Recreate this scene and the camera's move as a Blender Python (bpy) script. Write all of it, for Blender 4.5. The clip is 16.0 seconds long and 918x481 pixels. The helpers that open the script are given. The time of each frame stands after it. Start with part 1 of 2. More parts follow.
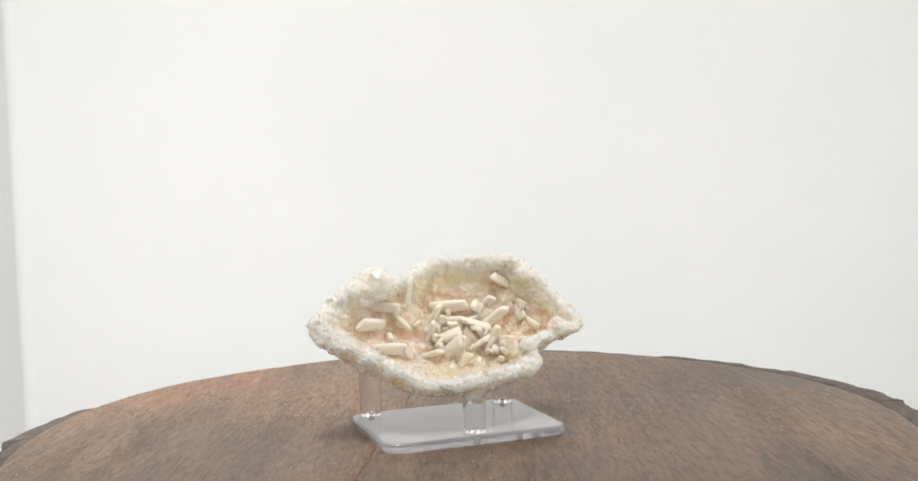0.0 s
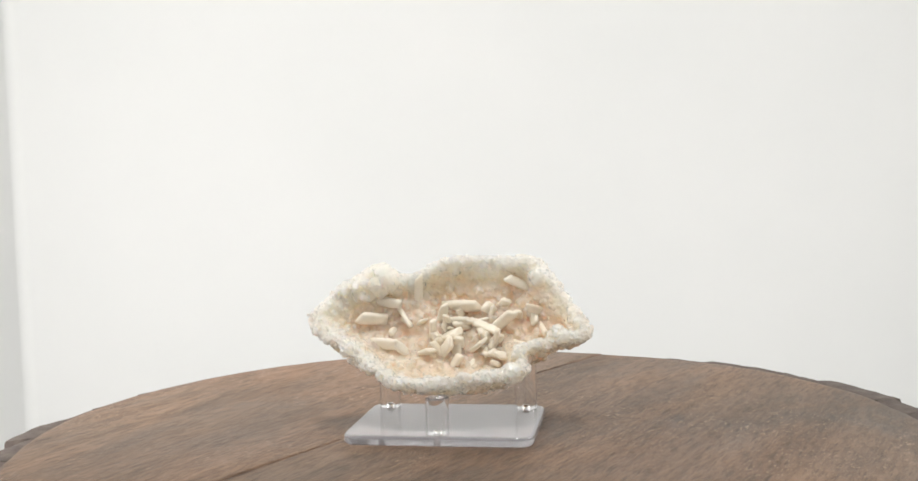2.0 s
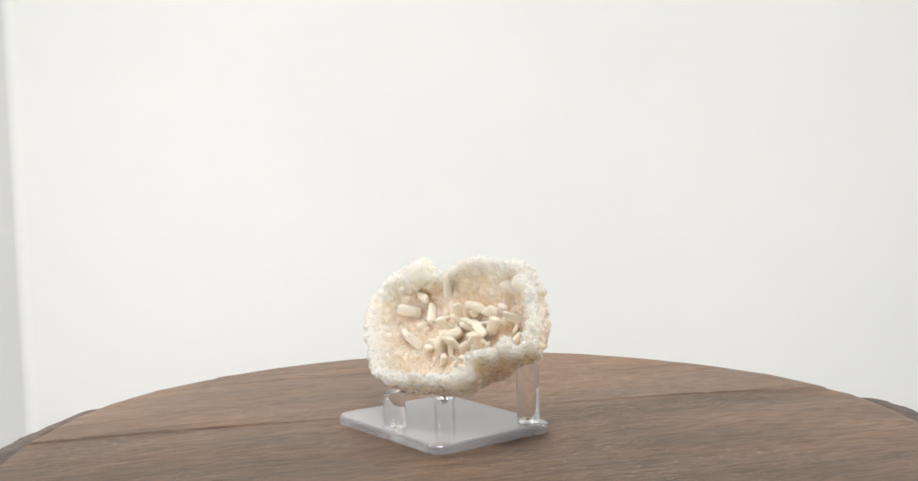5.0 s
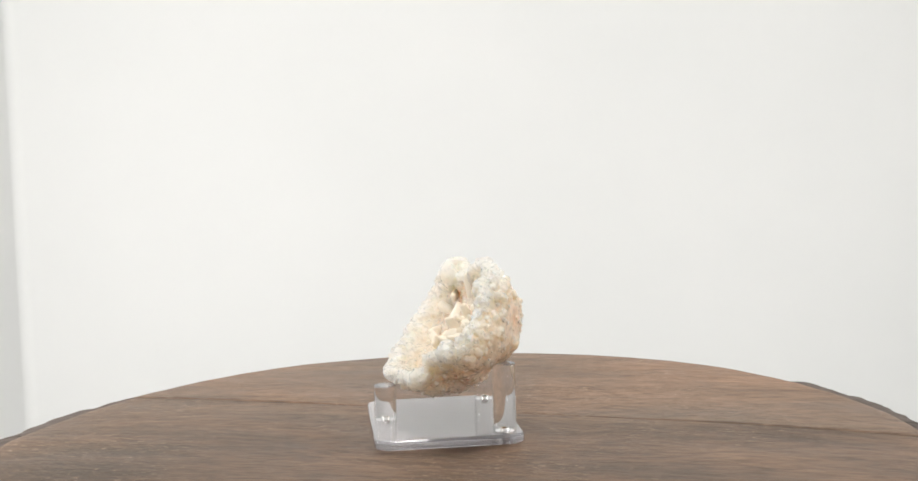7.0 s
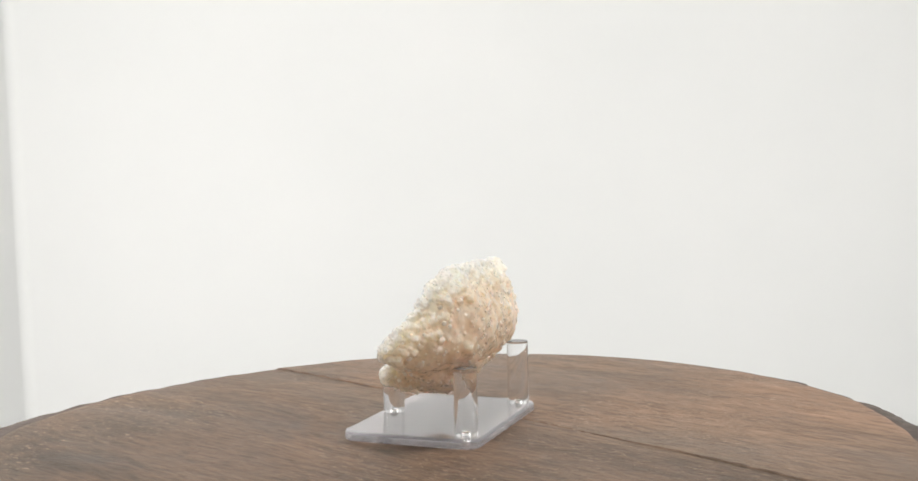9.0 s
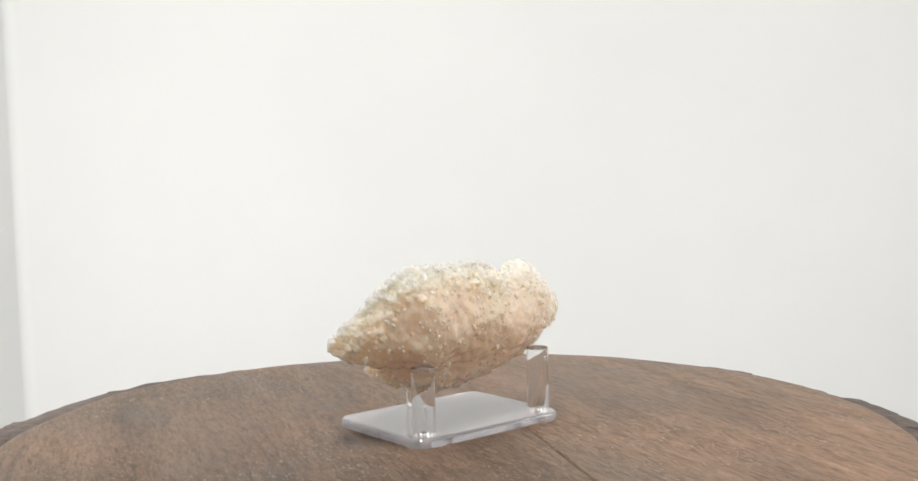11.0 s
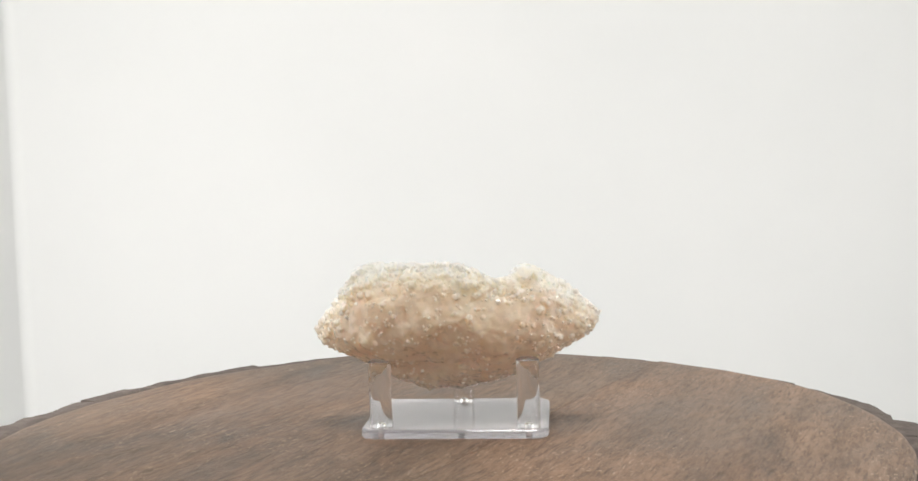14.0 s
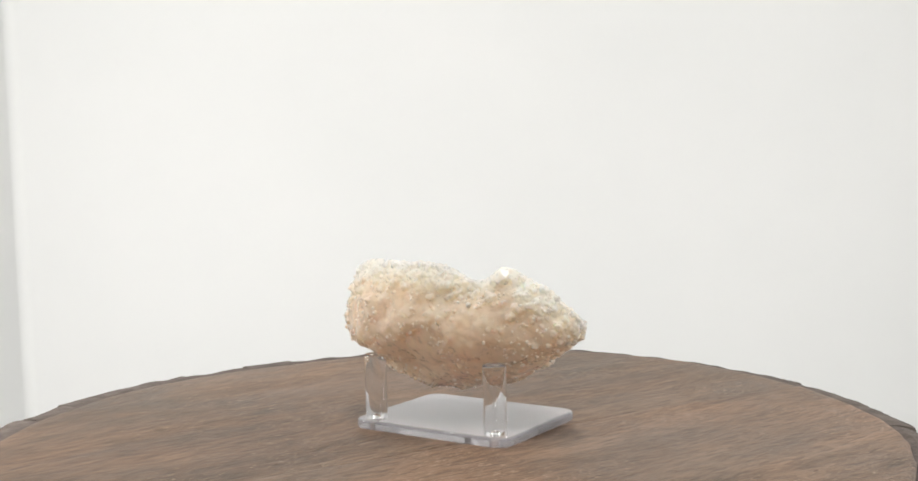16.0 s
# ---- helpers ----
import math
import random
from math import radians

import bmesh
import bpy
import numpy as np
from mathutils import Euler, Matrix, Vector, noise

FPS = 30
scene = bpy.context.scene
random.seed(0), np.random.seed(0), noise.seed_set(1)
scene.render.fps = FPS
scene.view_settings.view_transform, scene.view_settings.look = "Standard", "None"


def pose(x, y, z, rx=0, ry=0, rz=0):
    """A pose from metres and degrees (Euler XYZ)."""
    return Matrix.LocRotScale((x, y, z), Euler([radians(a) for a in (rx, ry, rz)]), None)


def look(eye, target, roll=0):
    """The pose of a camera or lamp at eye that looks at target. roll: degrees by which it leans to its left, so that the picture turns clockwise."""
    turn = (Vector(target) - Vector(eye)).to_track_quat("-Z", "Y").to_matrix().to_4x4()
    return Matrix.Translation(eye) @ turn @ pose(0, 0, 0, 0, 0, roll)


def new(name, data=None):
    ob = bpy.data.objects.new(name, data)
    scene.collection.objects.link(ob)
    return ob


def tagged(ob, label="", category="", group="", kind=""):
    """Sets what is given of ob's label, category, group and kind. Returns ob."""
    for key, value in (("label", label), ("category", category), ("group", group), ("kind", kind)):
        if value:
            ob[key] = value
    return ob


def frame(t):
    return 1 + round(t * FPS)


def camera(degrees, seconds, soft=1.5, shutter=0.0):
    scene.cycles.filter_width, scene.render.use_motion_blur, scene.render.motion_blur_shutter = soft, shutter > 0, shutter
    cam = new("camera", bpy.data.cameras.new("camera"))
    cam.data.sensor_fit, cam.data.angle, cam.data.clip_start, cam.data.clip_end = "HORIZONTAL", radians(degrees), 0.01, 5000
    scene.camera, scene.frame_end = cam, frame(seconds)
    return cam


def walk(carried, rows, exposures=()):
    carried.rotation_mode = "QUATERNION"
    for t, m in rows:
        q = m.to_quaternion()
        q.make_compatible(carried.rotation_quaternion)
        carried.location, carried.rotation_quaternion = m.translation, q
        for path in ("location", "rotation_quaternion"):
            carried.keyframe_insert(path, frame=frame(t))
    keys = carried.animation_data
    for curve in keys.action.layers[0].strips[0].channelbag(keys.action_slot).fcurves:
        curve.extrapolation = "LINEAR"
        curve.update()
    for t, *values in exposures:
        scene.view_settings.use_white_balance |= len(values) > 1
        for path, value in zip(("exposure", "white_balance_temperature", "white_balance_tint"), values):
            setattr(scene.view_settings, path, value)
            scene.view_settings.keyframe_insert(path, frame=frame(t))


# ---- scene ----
# A geode half on a clear peg stand, on a round wood slab that turns before a white corner.
S = 0.40                 # metres for one camera distance
TOP = 0.030              # height of the slab's face over the table
SPIN = 14.62             # degrees a second, clockwise from above
STAND = 19.05            # turn of the stand on the slab at the start
SECONDS = 16.0
SWELL = 0.0044           # rise of the slab towards its middle, in camera distances
# the geode's middle, and the way its back faces
MIDDLE = Vector((0.0166, -0.0171, 0.1057))
BEHIND = Vector((0, 0.74, -0.67)).normalized()

cam = camera(45.4, SECONDS, soft=1.6)
EYE = Vector((0, -S, TOP + 0.2482 * S))
AIM = EYE + Vector((math.sin(radians(0.481)) * math.cos(radians(4.131)), math.cos(radians(0.481)) * math.cos(radians(4.131)), -math.sin(radians(4.131))))
walk(cam, [(0, look(EYE, AIM, -1.54)), (SECONDS, look(EYE, AIM, -1.54))])

# ---- light ----
scene.view_settings.exposure = 0.0
world = bpy.data.worlds.new("world")
scene.world = world
world.use_nodes = True
world.node_tree.nodes["Background"].inputs[0].default_value = (0.9, 0.95, 1, 1)
world.node_tree.nodes["Background"].inputs[1].default_value = 0.2


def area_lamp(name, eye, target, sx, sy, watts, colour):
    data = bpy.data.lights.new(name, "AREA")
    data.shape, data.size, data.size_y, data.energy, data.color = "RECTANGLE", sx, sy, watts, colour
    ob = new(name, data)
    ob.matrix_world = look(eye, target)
    return tagged(ob, "unseen soft white area light", "lamp")


area_lamp("ceiling_panel", (0.03, -0.26, 1.08), (0.03, -0.14, 0), 0.28, 0.20, 5.8, (1, 0.985, 0.955))
# fill lamp added behind the camera to brighten the front and the hollow
area_lamp("front_fill", (0.0, -1.06, 0.62), (0.0, 0.0, 0.30), 0.7, 0.7, 1.0, (1, 0.985, 0.965))
# two lamps added out of view to light the back wall from its sides
area_lamp("side_panel", (-0.29, -0.02, 0.12), (-0.22, 0.53, 0.0), 0.10, 0.5, 1.36, (1, 0.965, 0.945))
area_lamp("side_panel", (0.42, -0.02, 0.12), (0.04, 0.53, 0.0), 0.16, 0.5, 1.15, (1, 0.965, 0.945))


# ---- materials ----
def material(name, colour, rough=0.5, **more):
    m = bpy.data.materials.new(name)
    m.use_nodes = True
    b = m.node_tree.nodes["Principled BSDF"]
    b.inputs["Base Color"].default_value = (*colour, 1)
    b.inputs["Roughness"].default_value = rough
    for key, value in more.items():
        b.inputs[key.replace("_", " ")].default_value = value
    return m


def node(m, kind, **values):
    n = m.node_tree.nodes.new(kind)
    for key, value in values.items():
        n.inputs[key.replace("_", " ")].default_value = value
    return n


def link(m, a, b):
    m.node_tree.links.new(a, b)


def ramp(m, source, stops):
    r = m.node_tree.nodes.new("ShaderNodeValToRGB")
    while len(r.color_ramp.elements) < len(stops):
        r.color_ramp.elements.new(0.5)
    for e, (at, colour) in zip(r.color_ramp.elements, stops):
        e.position, e.color = at, (*colour, 1)
    link(m, source, r.inputs["Fac"])
    return r.outputs["Color"]


def mix(m, kind, fac, a, b):
    n = m.node_tree.nodes.new("ShaderNodeMix")
    n.data_type, n.blend_type = "RGBA", kind
    for i, v in ((0, fac), (6, a), (7, b)):
        if isinstance(v, (int, float)):
            n.inputs[i].default_value = v
        elif isinstance(v, tuple):
            n.inputs[i].default_value = (*v, 1)
        else:
            link(m, v, n.inputs[i])
    return n.outputs[2]


def relief(m, source, strength, distance):
    n = node(m, "ShaderNodeBump", Strength=strength, Distance=distance)
    link(m, source, n.inputs["Height"])
    link(m, n.outputs["Normal"], m.node_tree.nodes["Principled BSDF"].inputs["Normal"])


def mapped(m, sx, sy, sz, turn=0.0):
    c = m.node_tree.nodes.new("ShaderNodeTexCoord")
    g = node(m, "ShaderNodeMapping", Scale=(sx, sy, sz), Rotation=(0, 0, turn))
    link(m, c.outputs["Object"], g.inputs["Vector"])
    return g.outputs["Vector"]


def noise_tex(m, vector, scale, detail=5, rough=0.6, distort=0.0):
    n = node(m, "ShaderNodeTexNoise", Scale=scale, Detail=detail, Roughness=rough, Distortion=distort)
    link(m, vector, n.inputs["Vector"])
    return n.outputs["Fac"]


def base_of(m):
    return m.node_tree.nodes["Principled BSDF"].inputs["Base Color"]


def plaster_material():
    m = material("white_paint", (0.735, 0.742, 0.735), 0.9)
    v = mapped(m, 1, 1, 1)
    link(m, ramp(m, noise_tex(m, v, 6), [(0.3, (0.722, 0.731, 0.724)), (0.7, (0.748, 0.753, 0.745))]), base_of(m))
    relief(m, noise_tex(m, v, 300), 0.05, 0.001)
    return m


def wood_material(name, tone, seed):
    """Weathered wood with long soft grain, cloudy stains and patches of raised pale fibres."""
    m = material(name, (0.15, 0.09, 0.06), 0.5)
    shift = node(m, "ShaderNodeVectorMath")
    shift.operation = "ADD"
    c = m.node_tree.nodes.new("ShaderNodeTexCoord")
    link(m, c.outputs["Object"], shift.inputs[0])
    shift.inputs[1].default_value = (seed, seed * 0.7, 0)

    def along(sy):
        g = node(m, "ShaderNodeMapping", Scale=(1, sy, 1), Rotation=(0, 0, 0.107))
        link(m, shift.outputs[0], g.inputs["Vector"])
        return g.outputs["Vector"]

    broad = noise_tex(m, along(0.12), 48, 5, 0.62, 0.8)
    fine = noise_tex(m, along(0.2), 480, 5, 0.7)
    patch = noise_tex(m, along(0.5), 20, 5, 0.6, 0.8)
    stain = noise_tex(m, along(0.8), 7, 3, 0.5)
    rough_zone = noise_tex(m, along(0.8), 15, 4, 0.6)
    c = ramp(m, broad, [(0.28, (0.105, 0.070, 0.048)), (0.42, (0.170, 0.120, 0.087)), (0.55, (0.205, 0.145, 0.107)), (0.72, (0.265, 0.190, 0.142))])
    c = mix(m, "MULTIPLY", 0.9, c, ramp(m, fine, [(0.36, (0.62, 0.60, 0.58)), (0.58, (1.12, 1.12, 1.12))]))
    c = mix(m, "MULTIPLY", 1.0, c, ramp(m, patch, [(0.32, (0.70, 0.71, 0.72)), (0.68, (1.26, 1.23, 1.20))]))
    c = mix(m, "MULTIPLY", 0.8, c, ramp(m, stain, [(0.35, (0.78, 0.82, 0.84)), (0.65, (1.20, 1.11, 1.05))]))
    fleck = noise_tex(m, along(0.38), 840, 4, 0.7, 0.6)
    spread = mix(m, "MULTIPLY", 1.0, ramp(m, fleck, [(0.57, (0, 0, 0)), (0.66, (0.8, 0.8, 0.8))]), ramp(m, rough_zone, [(0.44, (0.08, 0.08, 0.08)), (0.57, (1, 1, 1))]))
    c = mix(m, "MIX", spread, c, (0.50, 0.39, 0.295))
    pore = noise_tex(m, along(0.1), 1000, 3, 0.6)
    c = mix(m, "MULTIPLY", 0.6, c, ramp(m, pore, [(0.34, (0.40, 0.37, 0.35)), (0.44, (1, 1, 1))]))
    c = mix(m, "MULTIPLY", 1.0, c, tone)
    link(m, c, base_of(m))
    b = m.node_tree.nodes["Principled BSDF"]
    link(m, ramp(m, patch, [(0.3, (0.42, 0.42, 0.42)), (0.7, (0.62, 0.62, 0.62))]), b.inputs["Roughness"])
    relief(m, mix(m, "ADD", spread, fine, fleck), 0.75, 0.001)
    return m


def bark_material():
    m = material("bark", (0.12, 0.09, 0.075), 0.85)
    v = mapped(m, 1, 1, 0.25)
    c = ramp(m, noise_tex(m, v, 130, 6, 0.7), [(0.28, (0.062, 0.050, 0.044)), (0.5, (0.115, 0.092, 0.080)), (0.72, (0.19, 0.155, 0.132))])
    link(m, c, base_of(m))
    relief(m, noise_tex(m, v, 420, 5, 0.7), 0.7, 0.001)
    return m


def crystal_material(name, colour, stain, deep, rough, sparkle, bumps, inside, clear):
    """Milky translucent crystal: cloudy stains, soft grain, and scattered glassy facets."""
    m = material(name, colour, rough, Subsurface_Weight=inside, Subsurface_Scale=deep, IOR=1.5, Transmission_Weight=clear)
    b = m.node_tree.nodes["Principled BSDF"]
    b.inputs["Subsurface Radius"].default_value = (1.0, 0.88, 0.74)
    b.inputs["Specular IOR Level"].default_value = 0.5
    b.inputs["Coat Roughness"].default_value = 0.03
    b.inputs["Coat IOR"].default_value = 1.7
    v = mapped(m, 1, 1, 1)
    cloud = noise_tex(m, v, 45, 4, 0.6)
    c = mix(m, "MIX", ramp(m, cloud, [(0.40, (1, 1, 1)), (0.64, (0, 0, 0))]), colour, stain)
    speck = noise_tex(m, v, 620, 3, 0.6)
    c = mix(m, "MULTIPLY", 0.5, c, ramp(m, speck, [(0.35, (0.97, 0.96, 0.945)), (0.6, (1.01, 1.01, 1.01))]))
    link(m, c, base_of(m))
    relief(m, speck, bumps, 0.0006)
    # scattered facets, each leaning its own way
    cell = node(m, "ShaderNodeTexVoronoi", Scale=800.0)
    link(m, v, cell.inputs["Vector"])
    split = m.node_tree.nodes.new("ShaderNodeSeparateColor")
    link(m, cell.outputs["Color"], split.inputs["Color"])
    link(m, ramp(m, split.outputs["Red"], [(0.80, (0, 0, 0)), (0.84, (sparkle, sparkle, sparkle))]), b.inputs["Coat Weight"])
    geo = m.node_tree.nodes.new("ShaderNodeNewGeometry")
    lean = node(m, "ShaderNodeVectorMath")
    lean.operation = "MULTIPLY_ADD"
    link(m, cell.outputs["Color"], lean.inputs[0])
    lean.inputs[1].default_value = (1.5, 1.5, 1.5)
    link(m, geo.outputs["Normal"], lean.inputs[2])
    back = node(m, "ShaderNodeVectorMath")
    back.operation = "SUBTRACT"
    link(m, lean.outputs[0], back.inputs[0])
    back.inputs[1].default_value = (0.75, 0.75, 0.75)
    unit = node(m, "ShaderNodeVectorMath")
    unit.operation = "NORMALIZE"
    link(m, back.outputs[0], unit.inputs[0])
    link(m, unit.outputs[0], b.inputs["Coat Normal"])
    return m, c


def zoned_crystal(name):
    """White quartz along the broken rim, beige to tan behind it."""
    m, c = crystal_material(name, (0.865, 0.71, 0.545), (0.85, 0.66, 0.475), 0.0095, 0.24, 1.0, 0.16, 1.0, 0.12)
    dot = node(m, "ShaderNodeVectorMath")
    dot.operation = "DOT_PRODUCT"
    coords = m.node_tree.nodes.new("ShaderNodeTexCoord")
    link(m, coords.outputs["Object"], dot.inputs[0])
    dot.inputs[1].default_value = tuple(-BEHIND / S)
    ragged = noise_tex(m, mapped(m, 1, 1, 1), 130, 4, 0.6)
    add = m.node_tree.nodes.new("ShaderNodeMath")
    add.operation = "MULTIPLY_ADD"
    link(m, ragged, add.inputs[0])
    add.inputs[1].default_value = 0.03
    link(m, dot.outputs["Value"], add.inputs[2])
    level = -BEHIND.dot(MIDDLE) + 0.015
    spread = m.node_tree.nodes.new("ShaderNodeMapRange")
    link(m, add.outputs[0], spread.inputs["Value"])
    spread.inputs["From Min"].default_value, spread.inputs["From Max"].default_value = level - 0.056, level - 0.002
    link(m, mix(m, "MIX", ramp(m, spread.outputs[0], [(0.0, (0, 0, 0)), (0.45, (0.2, 0.2, 0.2)), (0.9, (1, 1, 1))]), c, (0.95, 0.862, 0.765)), base_of(m))
    return m


def facet_material(name, colour):
    """Milky quartz grains that let some light through, some cloudier than others."""
    m = material(name, colour, 0.1, IOR=2.3)
    b = m.node_tree.nodes["Principled BSDF"]
    geo = m.node_tree.nodes.new("ShaderNodeNewGeometry")
    c = ramp(m, geo.outputs["Random Per Island"], [(0.0, tuple(x * 0.96 for x in colour)), (1.0, tuple(min(0.985, x * 1.02) for x in colour))])
    link(m, c, base_of(m))
    link(m, ramp(m, noise_tex(m, mapped(m, 1, 1, 1), 260, 3), [(0.42, (0.04, 0.04, 0.04)), (0.6, (0.18, 0.18, 0.18))]), b.inputs["Roughness"])
    glow_through(m, c, 0.2)
    return m


def glow_through(m, colour, share):
    """Let a share of the light pass through thin pieces."""
    thin = m.node_tree.nodes.new("ShaderNodeBsdfTranslucent")
    link(m, colour, thin.inputs["Color"])
    both = m.node_tree.nodes.new("ShaderNodeMixShader")
    both.inputs[0].default_value = share
    link(m, m.node_tree.nodes["Principled BSDF"].outputs[0], both.inputs[1])
    link(m, thin.outputs[0], both.inputs[2])
    link(m, both.outputs[0], m.node_tree.nodes["Material Output"].inputs["Surface"])


def acrylic_material():
    m = material("clear_acrylic", (0.99, 0.99, 0.995), 0.02, IOR=1.49)
    b = m.node_tree.nodes["Principled BSDF"]
    b.inputs["Transmission Weight"].default_value = 1.0
    smudge = noise_tex(m, mapped(m, 1, 1, 1), 120, 4, 0.6)
    link(m, ramp(m, smudge, [(0.4, (0.0, 0.0, 0.0)), (0.8, (0.06, 0.06, 0.06))]), b.inputs["Roughness"])
    return m


def milky_material():
    m = material("milky_acrylic", (0.6, 0.6, 0.62), 0.12, IOR=1.49)
    b = m.node_tree.nodes["Principled BSDF"]
    b.inputs["Transmission Weight"].default_value = 0.8
    v = mapped(m, 1, 1, 1)
    link(m, ramp(m, noise_tex(m, v, 60, 4, 0.6), [(0.35, (0.71, 0.70, 0.73)), (0.65, (0.78, 0.77, 0.80))]), base_of(m))
    link(m, ramp(m, noise_tex(m, mapped(m, 0.1, 1, 1), 400, 3), [(0.4, (0.04, 0.04, 0.04)), (0.7, (0.13, 0.13, 0.13))]), b.inputs["Roughness"])
    return m


WHITE = plaster_material()
WARM_WOOD = wood_material("warm_weathered_wood", (1.23, 1.15, 1.075), 0.0)
GREY_WOOD = wood_material("grey_weathered_wood", (0.95, 0.905, 0.85), 3.7)
BARK = bark_material()
CREAM = crystal_material("cream_blade_crystal", (0.965, 0.895, 0.78), (0.955, 0.87, 0.735), 0.001, 0.35, 0.25, 0.08, 0.12, 0.0)[0]
SUGAR = facet_material("sugar_quartz", (0.965, 0.89, 0.80))
RIND = facet_material("rind_quartz", (0.945, 0.84, 0.72))
QUARTZ = zoned_crystal('zoned_quartz')
ACRYLIC = acrylic_material()
MILKY = milky_material()
STEEL = material('polished_steel', (0.85, 0.85, 0.85), 0.18, Metallic=1.0)
RUBBER = material("grey_felt_dot", (0.10, 0.10, 0.09), 0.6)


# ---- mesh helpers ----
def part(name, bm, mat, parent=None, label="", smooth=False):
    data = bpy.data.meshes.new(name)
    bm.to_mesh(data)
    bm.free()
    data.materials.append(mat)
    if smooth:
        data.polygons.foreach_set("use_smooth", [True] * len(data.polygons))
    ob = new(name, data)
    ob.parent = parent
    return tagged(ob, label)


def mesh_part(name, verts, faces, mat, parent=None, label="", smooth=False):
    data = bpy.data.meshes.new(name)
    data.from_pydata([tuple(v) for v in verts], [], faces)
    data.materials.append(mat)
    if smooth:
        data.polygons.foreach_set("use_smooth", [True] * len(data.polygons))
    data.update()
    ob = new(name, data)
    ob.parent = parent
    return tagged(ob, label)


def box(bm, x0, x1, y0, y1, z0, z1):
    vs = [bm.verts.new((x, y, z)) for z in (z0, z1) for x, y in ((x0, y0), (x1, y0), (x1, y1), (x0, y1))]
    for f in ((3, 2, 1, 0), (4, 5, 6, 7), (0, 1, 5, 4), (1, 2, 6, 5), (2, 3, 7, 6), (3, 0, 4, 7)):
        bm.faces.new([vs[i] for i in f])


def wave(x, y=0.0, z=0.0):
    return noise.noise((x, y, z))


# ---- the white corner ----
LEFT, RIGHT, BACK, FRONT, LOW, HIGH = -0.365, 0.60, 0.53, -1.1, -0.42, 1.12


def setting():
    bm = bmesh.new()
    box(bm, LEFT - 0.05, RIGHT + 0.05, FRONT - 0.05, BACK + 0.05, LOW - 0.03, LOW)
    tagged(part("floor", bm, WHITE), "plain white floor below the slab", "floor", kind="structure")
    bm = bmesh.new()
    box(bm, LEFT, RIGHT + 0.05, BACK, BACK + 0.05, LOW, HIGH)
    tagged(part("wall_north", bm, WHITE), "smooth white painted wall behind the slab", "wall", kind="structure")
    bm = bmesh.new()
    box(bm, LEFT - 0.05, RIGHT + 0.05, FRONT - 0.05, FRONT, LOW, HIGH)
    tagged(part("wall_south", bm, WHITE), "plain white wall", "wall", kind="structure")
    bm = bmesh.new()
    box(bm, RIGHT, RIGHT + 0.05, FRONT, BACK, LOW, HIGH)
    tagged(part("wall_east", bm, WHITE), "plain white wall", "wall", kind="structure")
    bm = bmesh.new()
    box(bm, LEFT - 0.05, RIGHT + 0.05, FRONT - 0.05, BACK + 0.05, HIGH, HIGH + 0.04)
    tagged(part("ceiling", bm, WHITE), "plain white ceiling", "ceiling", kind="structure")
    # the west wall: a short return at the corner
    bm = bmesh.new()
    box(bm, LEFT - 0.05, LEFT, FRONT, BACK + 0.05, LOW, HIGH)
    tagged(part("wall_west", bm, WHITE), "white painted wall that meets the back wall", "wall", kind="structure")
    # the rounded corner between the walls
    bm = bmesh.new()
    arc = [(LEFT + 0.009 * (1 - math.cos(radians(k * 7.5))), BACK - 0.009 * (1 - math.sin(radians(k * 7.5)))) for k in range(13)]
    rows = [[bm.verts.new((x, y, z)) for x, y in arc] for z in (LOW, HIGH)]
    for k in range(12):
        bm.faces.new((rows[0][k], rows[0][k + 1], rows[1][k + 1], rows[1][k]))
    tagged(part("wall_corner", bm, WHITE, None, "", True), "rounded white plaster corner of the walls", "wall", kind="structure")
    # a plain white plinth carries the slab
    bm = bmesh.new()
    bmesh.ops.create_cone(bm, cap_ends=True, segments=64, radius1=0.09, radius2=0.09, depth=-LOW - 0.0004, matrix=Matrix.Translation((0, 0, LOW / 2)))
    tagged(part("plinth", bm, WHITE), "plain round white plinth under the slab", "plinth", kind="structure")


# ---- the slab ----
def ripple(a, mean, waves):
    return mean + sum(c * math.cos((k + 1) * a) + s * math.sin((k + 1) * a) for k, (c, s) in enumerate(waves))


FACE = ((0.0174, 0.0048), (-0.0009, -0.0025), (-0.0064, -0.0001), (-0.0023, 0.0024), (0.0020, 0.0026))


def bark_radius(a):
    """Outer reach of the bark at the angle a, in camera distances."""
    return ripple(a, 0.4400, FACE)


def slab_radius(a):
    """Edge of the wood face at the angle a, in metres."""
    return S * (ripple(a, 0.4115, FACE) + 0.003 * wave(3 * math.cos(a), 3 * math.sin(a), 4.0) + 0.0020 * wave(14 * math.cos(a), 14 * math.sin(a), 9.0))


def swell(r):
    return S * SWELL * max(0.0, 1 - (r / (0.42 * S)) ** 4)


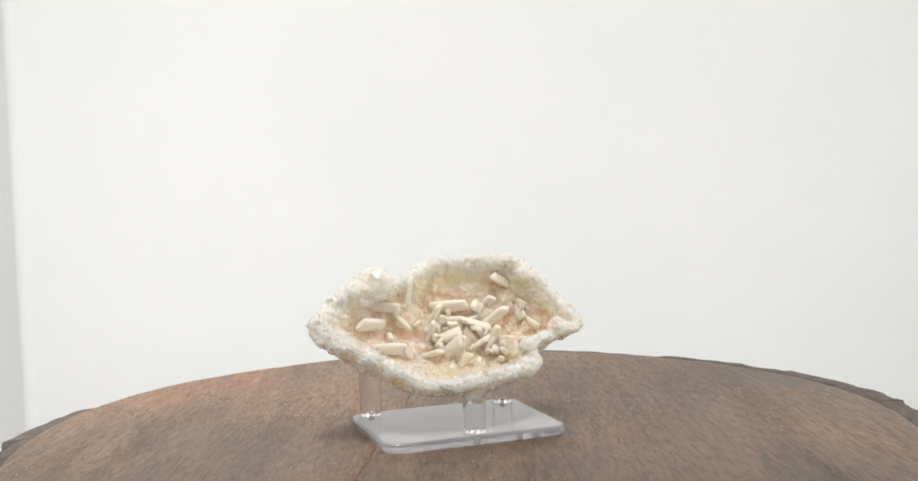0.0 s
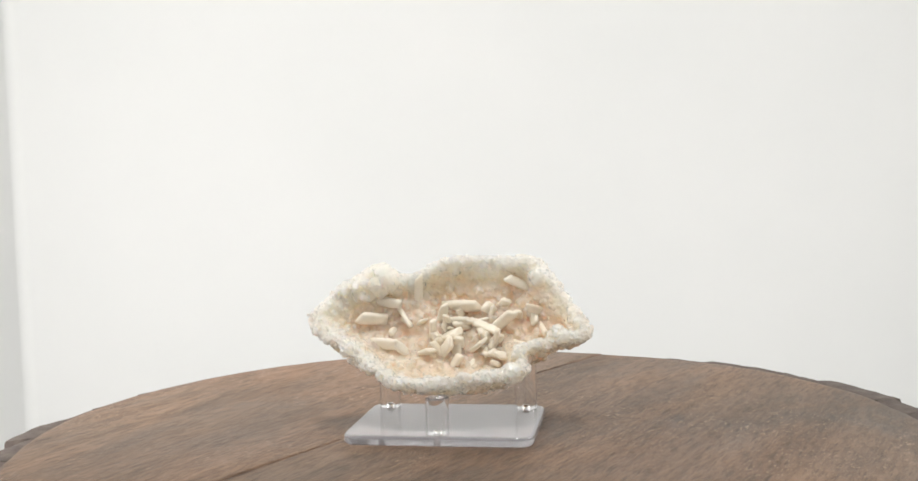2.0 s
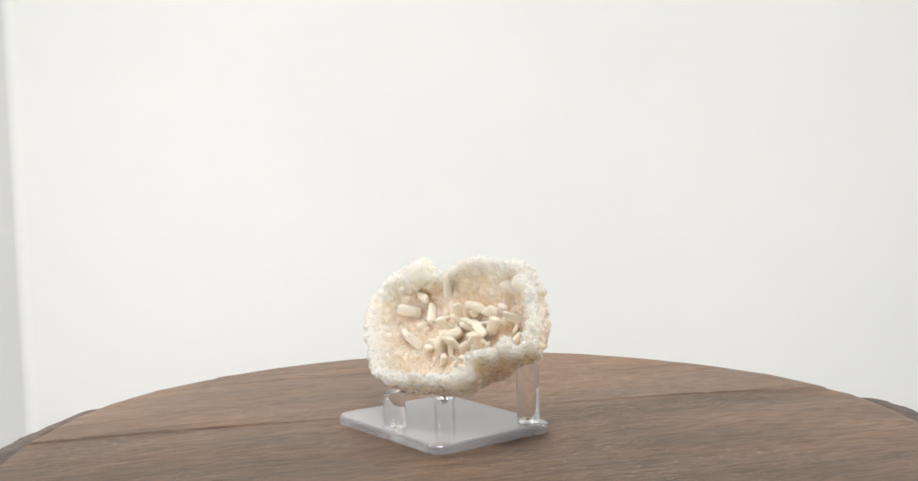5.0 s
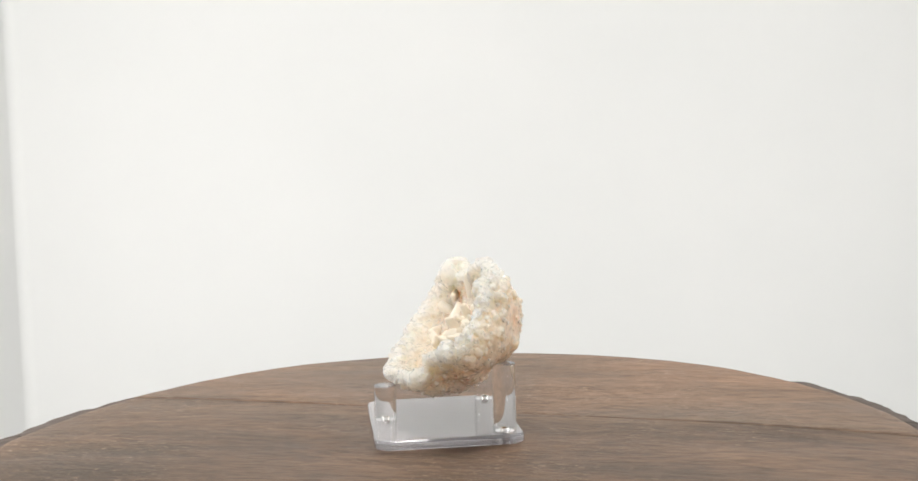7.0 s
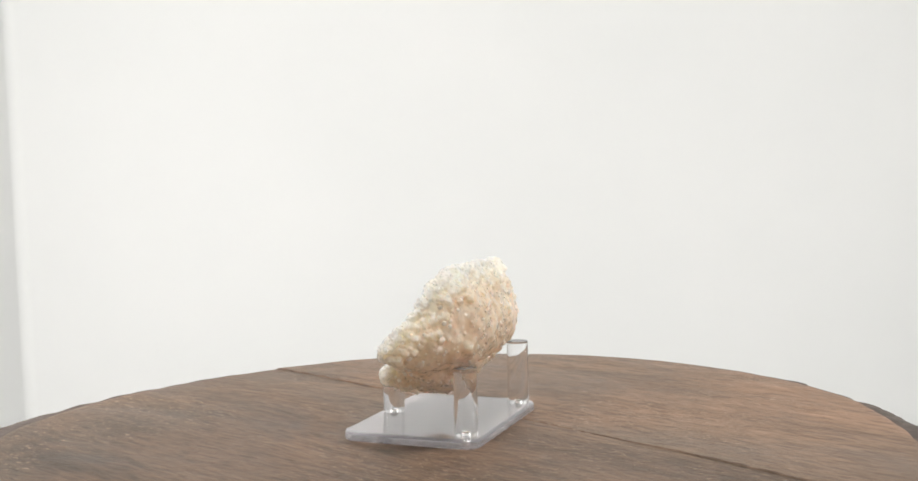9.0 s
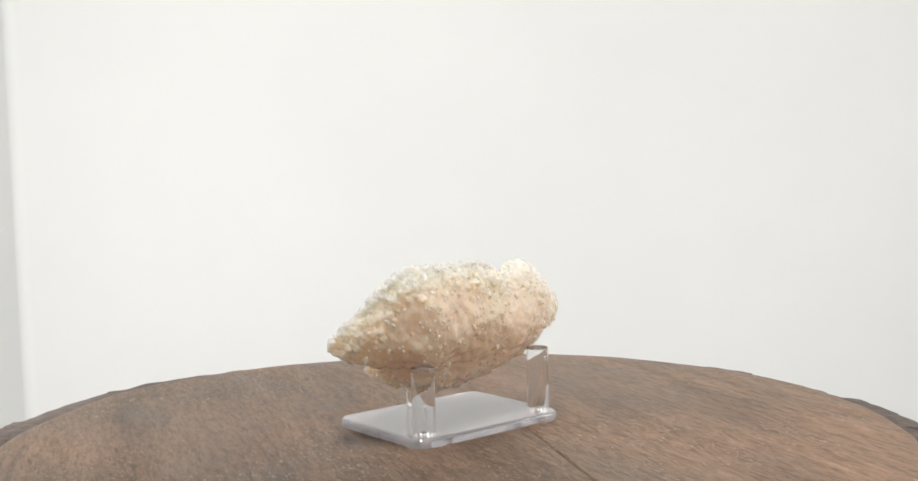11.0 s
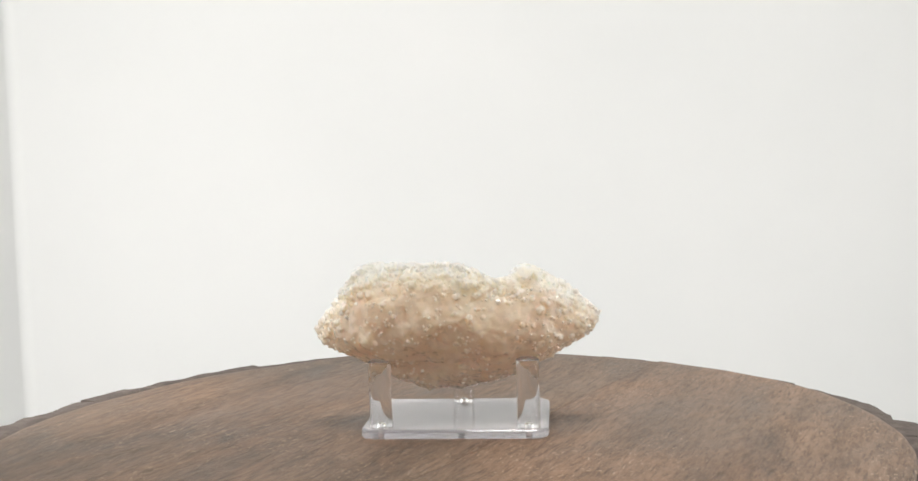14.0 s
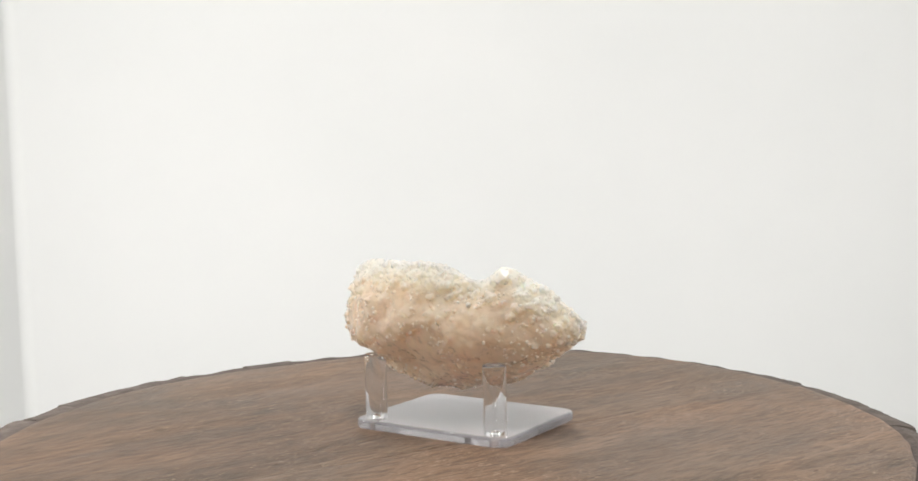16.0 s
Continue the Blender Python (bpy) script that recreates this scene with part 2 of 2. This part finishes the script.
def wood_slab():
    slab = tagged(new("wooden_round"), "round weathered brown wood slab with a rough bark edge", "wood slab")
    n, rings = 288, 40
    for side in (-1, 1):
        bm = bmesh.new()
        verts, faces = [(0, 0, swell(0))], []
        for k in range(1, rings + 1):
            for i in range(n):
                a = 2 * math.pi * i / n
                r = slab_radius(a) * (1 - (1 - k / rings) ** 1.25)
                x, y = r * math.cos(a), r * math.sin(a)
                z = swell(r) + 0.0004 * wave(40 * x, 12 * y, 1) * min(1, max(0, (r - 0.05) / 0.03)) - (0.0012 if k == rings else 0)
                if side < 0:
                    z += 0.0005 * min(1, max(0, (r - 0.05) / 0.03))
                verts.append((x, y, z))
        for i in range(n):
            x, y, z = verts[1 + (rings - 1) * n + i]
            verts.append((x * 0.99, y * 0.99, -TOP + 0.0002))
        for i in range(n):
            j = (i + 1) % n
            faces.append((0, 1 + i, 1 + j))
            for k in range(rings):
                a, b = 1 + k * n, 1 + (k + 1) * n
                faces.append((a + i, b + i, b + j, a + j))
        faces.append(tuple(1 + rings * n + i for i in reversed(range(n))))
        vs = [bm.verts.new(v) for v in verts]
        for f in faces:
            bm.faces.new([vs[i] for i in f])
        # two boards, glued along a line beside the stand
        # the warm board stands half a millimetre proud of the grey one
        across = Vector((1, -0.107 - side * 0.0005, 0)).normalized()
        out = bmesh.ops.bisect_plane(bm, geom=bm.verts[:] + bm.edges[:] + bm.faces[:],
                                     plane_co=Vector((-0.060 * S - 0.107 * 0.15 + side * 0.00008, -0.15, 0)),
                                     plane_no=across, clear_inner=side > 0, clear_outer=side < 0)
        bmesh.ops.holes_fill(bm, edges=[e for e in out["geom_cut"] if isinstance(e, bmesh.types.BMEdge)], sides=0)
        if side < 0:
            part("board", bm, WARM_WOOD, slab, "light warm brown board with long grain", True)
        else:
            part("board", bm, GREY_WOOD, slab, "greyish brown board with long grain", True)
    # bark in chipped pieces of uneven length, each broken off square at its ends
    rnd = random.Random(8)
    a = 0.0
    while a < 2 * math.pi - 0.05:
        b = min(a + rnd.uniform(0.12, 0.36), 2 * math.pi - 0.003)
        if 2 * math.pi - b < 0.08:
            b = 2 * math.pi - 0.003
        first, last = rnd.uniform(-0.008, 0.006), rnd.uniform(-0.005, 0.009)
        low = rnd.uniform(0.0014, 0.0028) - 0.0017 * max(0.0, math.cos((a + b) / 2 - 0.2))
        gap = rnd.choice((0.0, 0.0, 0.0007, 0.0012))
        m = max(8, int((b - a) / 0.009))
        verts, faces = [], []
        for i in range(m + 1):
            f = i / m
            q = a + (b - a) * f
            r = slab_radius(q)
            rough = S * (0.0022 * wave(22 * math.cos(q), 22 * math.sin(q), 3.0) + 0.0020 * wave(90 * math.cos(q), 90 * math.sin(q), 8.0))
            out = r + max(0.0020, S * (bark_radius(q) + first + (last - first) * f) - r + rough)
            split = gap * max(0.0, wave(9 * q, 4, 1) * 2)
            w = out - r
            hump = 0.0007 * wave(16 * q, 2, 5)
            for rr, z in ((r - 0.0012, -0.0024), (r + 0.0004 + split, -0.0012 - split), (r + w * 0.35, -0.0006 - low * 0.35), (r + w * 0.7, -0.0006 - low * 0.7 + hump),
                          (out - 0.0005, -0.0008 - low + hump), (out, -0.0020 - low), (out + 0.0012 * wave(60 * q, 3), -0.012), (out - 0.004, -TOP + 0.0004), (r - 0.0012, -TOP + 0.0004)):
                verts.append((rr * math.cos(q), rr * math.sin(q), z))
        n = 9
        for i in range(m):
            for k in range(n):
                faces.append((i * n + k, i * n + (k + 1) % n, i * n + n + (k + 1) % n, i * n + n + k))
        faces.append(tuple(range(n - 1, -1, -1)))
        faces.append(tuple(m * n + k for k in range(n)))
        mesh_part("bark", verts, faces, BARK, slab, "rough grey-brown bark")
        a = b + 0.003
    return slab


# ---- the stand ----
PLATE = (-0.0875, 0.0800, -0.0775, 0.0525)      # x0, x1, y0, y1
THICK = 0.0090
PEGS = ((-0.0695, 0.0387, 0.0695), (0.0624, 0.0365, 0.0685), (-0.0037, -0.0633, 0.0410))   # x, y, height of the top


DOTS = ((0.031, -0.041, 0.0048), (0.031, -0.022, 0.0038))


def peg_stand():
    stand = tagged(new("display_stand"), "clear acrylic three-peg display stand on the wood slab", "display stand")
    x0, x1, y0, y1 = PLATE
    radius, steps = 0.0145, 8
    ring = []
    for cx, cy, start in ((x1 - radius, y1 - radius, 0), (x0 + radius, y1 - radius, 90), (x0 + radius, y0 + radius, 180), (x1 - radius, y0 + radius, 270)):
        for i in range(steps + 1):
            a = radians(start + 90 * i / steps)
            ring.append((cx, cy, math.cos(a), math.sin(a)))
    levels = ((0.0010, 0.0006), (0.0000, 0.0018), (0.0000, 0.0066), (0.0005, 0.0078), (0.0013, 0.0086), (0.0026, THICK))
    verts, faces = [], []
    for inset, z in levels:
        for cx, cy, c, s in ring:
            verts.append((S * (cx + (radius - inset) * c), S * (cy + (radius - inset) * s), S * z))
    n = len(ring)
    for k in range(len(levels) - 1):
        for i in range(n):
            j = (i + 1) % n
            faces.append((k * n + i, k * n + j, k * n + n + j, k * n + n + i))
    faces.append(tuple(reversed(range(n))))
    faces.append(tuple((len(levels) - 1) * n + i for i in range(n)))
    plate = mesh_part("base_plate", verts, faces, MILKY, stand, "milky acrylic plate with rounded corners")
    plate.visible_shadow = False
    for x, y, w in DOTS:
        bm = bmesh.new()
        bmesh.ops.create_cone(bm, cap_ends=True, segments=14, radius1=S * w, radius2=S * w * 0.9, depth=S * 0.0004,
                              matrix=Matrix.Translation((S * x, S * y, S * 0.0003)))
        part("felt_dot", bm, RUBBER, stand, "small grey felt dot")
    for x, y, top in PEGS:
        screw = []
        for r, z in ((0.0030, 0.0008), (0.0030, THICK), (0.0030, THICK + 0.0018), (0.0022, THICK + 0.0034), (0.0008, THICK + 0.0042)):
            screw += [(S * (x + r * math.cos(k * math.pi / 8)), S * (y + r * math.sin(k * math.pi / 8)), S * z) for k in range(16)]
        mesh_part("screw", screw, [(k * 16 + i, k * 16 + (i + 1) % 16, k * 16 + 16 + (i + 1) % 16, k * 16 + 16 + i) for k in range(4) for i in range(16)]
                  + [tuple(reversed(range(16))), tuple(range(64, 80))], STEEL, stand, "small bright screw", True)
        m, rad = 40, 0.0102
        levels = ((rad - 0.0002, THICK + 0.0003), (rad, THICK + 0.0005), (rad, THICK + 0.0008), (rad, top - 0.0016), (rad, top - 0.0012), (rad - 0.0004, top - 0.0004), (rad - 0.0012, top))
        verts, faces = [], []
        for r, z in levels:
            for i in range(m):
                a = 2 * math.pi * i / m
                verts.append((S * (x + r * math.cos(a)), S * (y + r * math.sin(a)), S * z))
        for k in range(len(levels) - 1):
            for i in range(m):
                j = (i + 1) % m
                faces.append((k * m + i, k * m + j, k * m + m + j, k * m + m + i))
        faces.append(tuple(reversed(range(m))))
        faces.append(tuple((len(levels) - 1) * m + i for i in range(m)))
        peg = mesh_part("peg", verts, faces, ACRYLIC, stand, "clear acrylic peg")
        for p in peg.data.polygons:
            p.use_smooth = len(p.vertices) == 4
        peg.visible_shadow = False
    return stand


# ---- the geode ----
# corners of the broken rim: across, deep, high, and how full the shell swells behind it
RIM = [(-0.131, -0.006, 0.099, 1.3), (-0.108, 0.005, 0.126, 2.6), (-0.076, 0.018, 0.143, 3.0), (-0.048, 0.025, 0.134, 1.6), (-0.008, 0.036, 0.150, 1.6),
       (0.050, 0.032, 0.150, 2.4), (0.080, 0.029, 0.146, 3.4), (0.106, 0.012, 0.116, 2.4), (0.127, -0.008, 0.086, 0.8), (0.098, -0.016, 0.079, 1.4),
       (0.070, -0.026, 0.070, 1.6), (0.064, -0.038, 0.054, 1.3), (0.010, -0.056, 0.048, 2.5), (-0.044, -0.055, 0.049, 1.6), (-0.098, -0.030, 0.074, 2.2)]


def rim_point(a):
    """A round of the rim, a from 0 to 1: the place, and the swell behind it."""
    n = len(RIM)
    k = int(a * n) % n
    f = a * n - int(a * n)
    p = [Vector(RIM[(k + d) % n]) for d in (-1, 0, 1, 2)]
    q = 0.5 * ((2 * p[1]) + (p[2] - p[0]) * f + (2 * p[0] - 5 * p[1] + 4 * p[2] - p[3]) * f * f + (3 * p[1] - p[0] - 3 * p[2] + p[3]) * f ** 3)
    return q.to_3d(), max(0.6, q.w)


def even_rim(a):
    """The rim without its notches."""
    return sum((rim_point((a + d) % 1.0)[0] for d in (-0.08, -0.04, 0.0, 0.04, 0.08)), Vector()) / 5


def rough_at(p, amount):
    """Lumps, knobs and close-set crystal grains."""
    lump = wave(p.x * 45, p.y * 45, p.z * 45)
    knob = wave(p.x * 120 + 7, p.y * 120, p.z * 120)
    return amount * (0.8 * lump + 0.4 * knob)


def pebbles(p, scale):
    near = noise.voronoi(p * scale)[0]
    return min(0.6, near[1] - near[0])


def shell_point(a, r, back, fine=False):
    """The outer (back) or inner skin; r is 0 in the middle and 1 on the rim."""
    a = a % 1.0
    p, full = rim_point(a)
    if back:
        arm = (even_rim(a) - MIDDLE).lerp(p - MIDDLE, r ** 3) * (1 + 0.10 * r * (1 - r))
        full = (full + rim_point((a + 0.05) % 1.0)[1] + rim_point((a + 0.95) % 1.0)[1]) / 3
        q = MIDDLE + arm * r ** 0.776 + BEHIND * 0.0640 * max(0.0, 1 - r ** full) ** 0.62
        out = (q - MIDDLE).normalized()
        q = q + out * rough_at(q, 0.0045)
        return q + out * (0.0016 * pebbles(q, 70) + 0.0009 * pebbles(q, 150) - 0.001) if fine else q
    arm = p - MIDDLE
    lip = 0.5 * (1 + math.cos(math.pi * min(1, abs(r - 0.90) / 0.12)))
    q = MIDDLE + arm * r + BEHIND * (0.034 * max(0.0, 1 - (r / 0.92) ** 2.6) ** 0.85 - 0.005 * lip)
    q = q + BEHIND * rough_at(q, 0.0035) * (1 if r < 0.99 else 0) + (q - MIDDLE).normalized() * rough_at(q, 0.0045) * r
    return q - BEHIND * (0.0020 * pebbles(q, 90) + 0.0014 * pebbles(q, 190)) * min(1, (1 - r) * 20) if fine else q


def shell_normal(a, r, back):
    p = shell_point(a, r, back)
    u = shell_point(a + 0.004, r, back) - p
    v = shell_point(a, r + (0.01 if r < 0.9 else -0.01), back) - p
    n = u.cross(v)
    if n.length < 1e-12:
        return p, BEHIND * (1 if back else -1)
    n.normalize()
    out = (p - MIDDLE) if back else (MIDDLE - BEHIND * 0.05 - p)
    return p, n if n.dot(out) > 0 else -n


def grain(rnd, verts, faces, p, n, size, tall, sides=6):
    """One pointed crystal that stands out of the skin at p."""
    t = n.orthogonal().normalized()
    b = n.cross(t)
    turn = rnd.uniform(0, 6.28)
    base = len(verts)
    for z, w in ((-0.5, 0.8), (tall * 0.45, 1.0)):
        for i in range(sides):
            a = turn + 2 * math.pi * i / sides
            w2 = w * rnd.uniform(0.82, 1.12)
            verts.append(S * (p + (t * math.cos(a) + b * math.sin(a)) * size * 0.5 * w2 + n * size * z))
    verts.append(S * (p + n * size * tall + t * size * rnd.uniform(-0.2, 0.2) + b * size * rnd.uniform(-0.2, 0.2)))
    for i in range(sides):
        j = (i + 1) % sides
        faces.append((base + i, base + j, base + sides + j, base + sides + i))
        faces.append((base + sides + i, base + sides + j, base + 2 * sides))


def jittered(rnd, n, amount):
    return (n + Vector((rnd.gauss(0, amount), rnd.gauss(0, amount), rnd.gauss(0, amount)))).normalized()


def blade(rnd, p, n, long, wide, thick):
    """A blunt tablet crystal with worn, rounded edges and tip."""
    t = n.orthogonal().normalized()
    t = (Matrix.Rotation(rnd.uniform(0, 6.28), 3, n) @ t)
    b = n.cross(t)
    m = 14
    lean = rnd.uniform(-0.14, 0.14)
    levels = ((-0.3, 0.85, 0.95), (0.1, 0.94, 1.0), (0.55, 1.0, 1.0), (0.82, 0.98, 0.96), (0.93, 0.90, 0.84), (0.985, 0.72, 0.6), (1.0, 0.45, 0.35))
    waist = [rnd.uniform(0.93, 1.07) for _ in levels]
    verts, faces = [], []
    for (z, w, h), k in zip(levels, waist):
        for i in range(m):
            a = 2 * math.pi * i / m
            c, s = math.cos(a), math.sin(a)
            x = math.copysign(abs(c) ** 0.75, c)
            y = math.copysign(abs(s) ** 0.75, s)
            verts.append(S * (p + n * long * (z + lean * x * max(0, z)) + t * wide * 0.5 * x * w * k + b * thick * 0.5 * y * h * k))
    for k in range(len(levels) - 1):
        for i in range(m):
            j = (i + 1) % m
            faces.append((k * m + i, k * m + j, k * m + m + j, k * m + m + i))
    faces.append(tuple(reversed(range(m))))
    faces.append(tuple((len(levels) - 1) * m + i for i in range(m)))
    return verts, faces


# lumps of crust: the knob on the rim, the lobes by the broken corners
KNOBS = ((-0.068, 0.014, 0.134, 0.024), (-0.083, 0.008, 0.126, 0.019), (-0.058, 0.020, 0.130, 0.018), (0.098, -0.016, 0.086, 0.015), (0.058, -0.036, 0.056, 0.015), (0.079, 0.018, 0.136, 0.014))
BLADES = [(-0.0022, 0.0834, (0.6, -0.6, 0.3), 0.019, 0.015),
          (0.007, 0.113, (1, -0.3, 0.05), 0.028, 0.013),
          (0.0016, 0.099, (1, -0.4, 0.1), 0.026, 0.010),
          (0.0392, 0.0768, (0.25, -0.5, 0.8), 0.026, 0.010),
          (-0.0075, 0.0694, (0.5, -0.6, 0.6), 0.026, 0.010),
          (0.007, 0.0734, (0.1, -0.6, 0.7), 0.019, 0.009),
          (-0.0629, 0.0753, (0.9, -0.4, 0), 0.024, 0.010),
          (0.0608, 0.1355, (-0.8, -0.3, 0.4), 0.024, 0.008),
          (0.0419, 0.0969, (0.7, -0.3, 0.6), 0.027, 0.010),
          (-0.079, 0.0991, (-0.9, -0.4, 0.1), 0.021, 0.011),
          (-0.0441, 0.0992, (0.5, -0.4, -0.6), 0.017, 0.008),
          (0.0269, 0.0935, (0.9, -0.3, -0.3), 0.022, 0.008),
          (-0.0199, 0.0877, (0.1, -0.5, 0.8), 0.023, 0.009),
          (-0.0118, 0.1038, (0.3, -0.4, 0.8), 0.023, 0.008),
          (-0.0656, 0.1161, (1, -0.3, -0.1), 0.028, 0.008),
          (-0.0344, 0.1245, (0.1, -0.2, 1), 0.026, 0.008),
          (0.0231, 0.0729, (0.6, -0.5, 0.5), 0.019, 0.008),
          (-0.0253, 0.0661, (0.7, -0.6, 0.3), 0.018, 0.008),
          (-0.0441, 0.0693, (-0.5, -0.5, 0.6), 0.017, 0.008)]


def solid(outer, inner, n, rings):
    """A closed body between two skins that meet on the rim."""
    verts, faces = [], []
    for skin in (outer, inner):
        verts.append(S * skin(0.0, 0.0))
        for k in range(1, rings + 1):
            for i in range(n):
                verts.append(S * skin(i / n, k / rings))
    half = 1 + rings * n
    for base, flip in ((0, True), (half, False)):
        for i in range(n):
            j = (i + 1) % n
            new_faces = [(base, base + 1 + i, base + 1 + j)]
            for k in range(rings - 1):
                a, b = base + 1 + k * n, base + 1 + (k + 1) * n
                new_faces.append((a + i, b + i, b + j, a + j))
            faces += [tuple(reversed(f)) if flip else f for f in new_faces]
    a, b = 1 + (rings - 1) * n, half + 1 + (rings - 1) * n
    for i in range(n):
        j = (i + 1) % n
        faces.append((a + i, a + j, b + j, b + i))
    return verts, faces


def fused(ob, size):
    """Grow the grains and the body together into one skin."""
    mod = ob.modifiers.new("fuse", "REMESH")
    mod.mode, mod.voxel_size, mod.use_smooth_shade = "VOXEL", size, True
    return ob


def rim_grains(rnd, verts, faces, count, scale=1.0):
    """Sugary grains on the lip, and a few larger points."""
    for i in range(count):
        back = i % 5 == 0
        p, nn = shell_normal(rnd.random(), max(0.4, 1 - abs(rnd.gauss(0, 0.05 if back else (0.09, 0.19)[i % 2]))), back)
        big = i % 14 == 0
        size = rnd.uniform(0.006, 0.010) if big else min(0.009, rnd.lognormvariate(-5.5, 0.4))
        grain(rnd, verts, faces, p - nn * 0.0012 * (2 * scale - 1), jittered(rnd, nn, 0.5), size * scale, rnd.uniform(0.3, 0.75))


def geode():
    rock = tagged(new("geode"), "cream and white crystal geode half resting on acrylic pegs", "geode")
    rnd = random.Random(11)
    # the shell: grainy rind outside, lining inside, sugary crust along the rim
    verts, faces = solid(lambda a, r: shell_point(a, r, True, True), lambda a, r: shell_point(a, r, False, True), 320, 64)
    for x, y, z, w in KNOBS:
        for i in range(26):
            d = Vector((rnd.gauss(0, 1), rnd.gauss(0, 1), rnd.gauss(0, 1))).normalized()
            grain(rnd, verts, faces, Vector((x, y, z)) + d * w * 0.5, d, w * rnd.uniform(0.45, 0.8), 0.35)
    for i in range(320):
        p, nn = shell_normal(rnd.random(), math.sqrt(rnd.random()), True)
        if wave(p.x * 30 + 5, p.y * 30, p.z * 30) > -0.05:
            grain(rnd, verts, faces, p, jittered(rnd, nn, 0.4), min(0.0075, rnd.lognormvariate(-5.7, 0.45)), rnd.uniform(0.1, 0.4))
    for i in range(1500):
        p, nn = shell_normal(rnd.random(), math.sqrt(rnd.random()) * 0.88, False)
        grain(rnd, verts, faces, p, jittered(rnd, nn, 0.5), min(0.009, rnd.lognormvariate(-5.4, 0.45)), rnd.uniform(0.2, 0.55))
    rim_grains(rnd, verts, faces, 5200)
    fused(mesh_part("shell", verts, faces, QUARTZ, rock, "translucent tan shell with a white crystal rim"), 0.00027)
    # glassy points scattered over the back, and along the rim
    verts, faces = [], []
    for i in range(700):
        p, nn = shell_normal(rnd.random(), math.sqrt(rnd.random()), True)
        if wave(p.x * 30 + 5, p.y * 30, p.z * 30) > -0.05:
            grain(rnd, verts, faces, p - nn * 0.0005, jittered(rnd, nn, 0.5), min(0.0045, rnd.lognormvariate(-6.15, 0.35)), rnd.uniform(0.2, 0.45))
    mesh_part("back_crust", verts, faces, RIND, rock, "small glassy beige crystal points")
    verts, faces = [], []
    rim_grains(rnd, verts, faces, 900, 0.6)
    mesh_part("rim_crust", verts, faces, SUGAR, rock, "sparkling white crystal points")
    # the large blades in the hollow: across, high (as seen from before), direction, length, width
    skin = [(a / 90, r / 24, shell_point(a / 90, r / 24, False)) for a in range(90) for r in range(1, 24)]
    for x, h, d, long, wide in BLADES:
        a, r, p = min(skin, key=lambda k: (k[2].x - x) ** 2 + (k[2].z + 0.24 * k[2].y - h) ** 2)
        v, f = blade(rnd, p - Vector(d).normalized() * long * 0.35 + Vector((0, -0.005, 0.002)), Vector(d).normalized(), long, wide * 1.15, wide * 0.6)
        mesh_part("crystal", v, f, CREAM, rock, "", True)
    for i in range(60):
        a = rnd.random()
        r = rnd.uniform(0.10, 0.74)
        p, nn = shell_normal(a, r, False)
        d = (jittered(rnd, nn, 0.8) + Vector((rnd.uniform(-0.7, 0.7), -0.1, 0.1))).normalized()
        if p.z > 0.108 and rnd.random() < 0.75:
            continue
        p = p - nn * rnd.uniform(0.002, 0.006)
        wide = rnd.uniform(0.006, 0.011)
        v, f = blade(rnd, p, d, rnd.uniform(0.011, 0.022), wide, wide * rnd.uniform(0.45, 0.7))
        mesh_part("crystal", v, f, CREAM, rock, "", True)
    return rock


setting()
SLAB = wood_slab()
HOLDER = peg_stand()
ROCK = geode()


def motions():
    times = [i * 0.5 for i in range(int(SECONDS * 2) + 1)]
    walk(SLAB, [(t, pose(0, 0, TOP, 0, 0, -SPIN * t)) for t in times])
    walk(HOLDER, [(t, pose(0, 0, TOP + SWELL * S, 0, 0, STAND - SPIN * t)) for t in times])
    walk(ROCK, [(t, pose(0, 0, TOP + SWELL * S, 0, 0, STAND - SPIN * t)) for t in times])


motions()
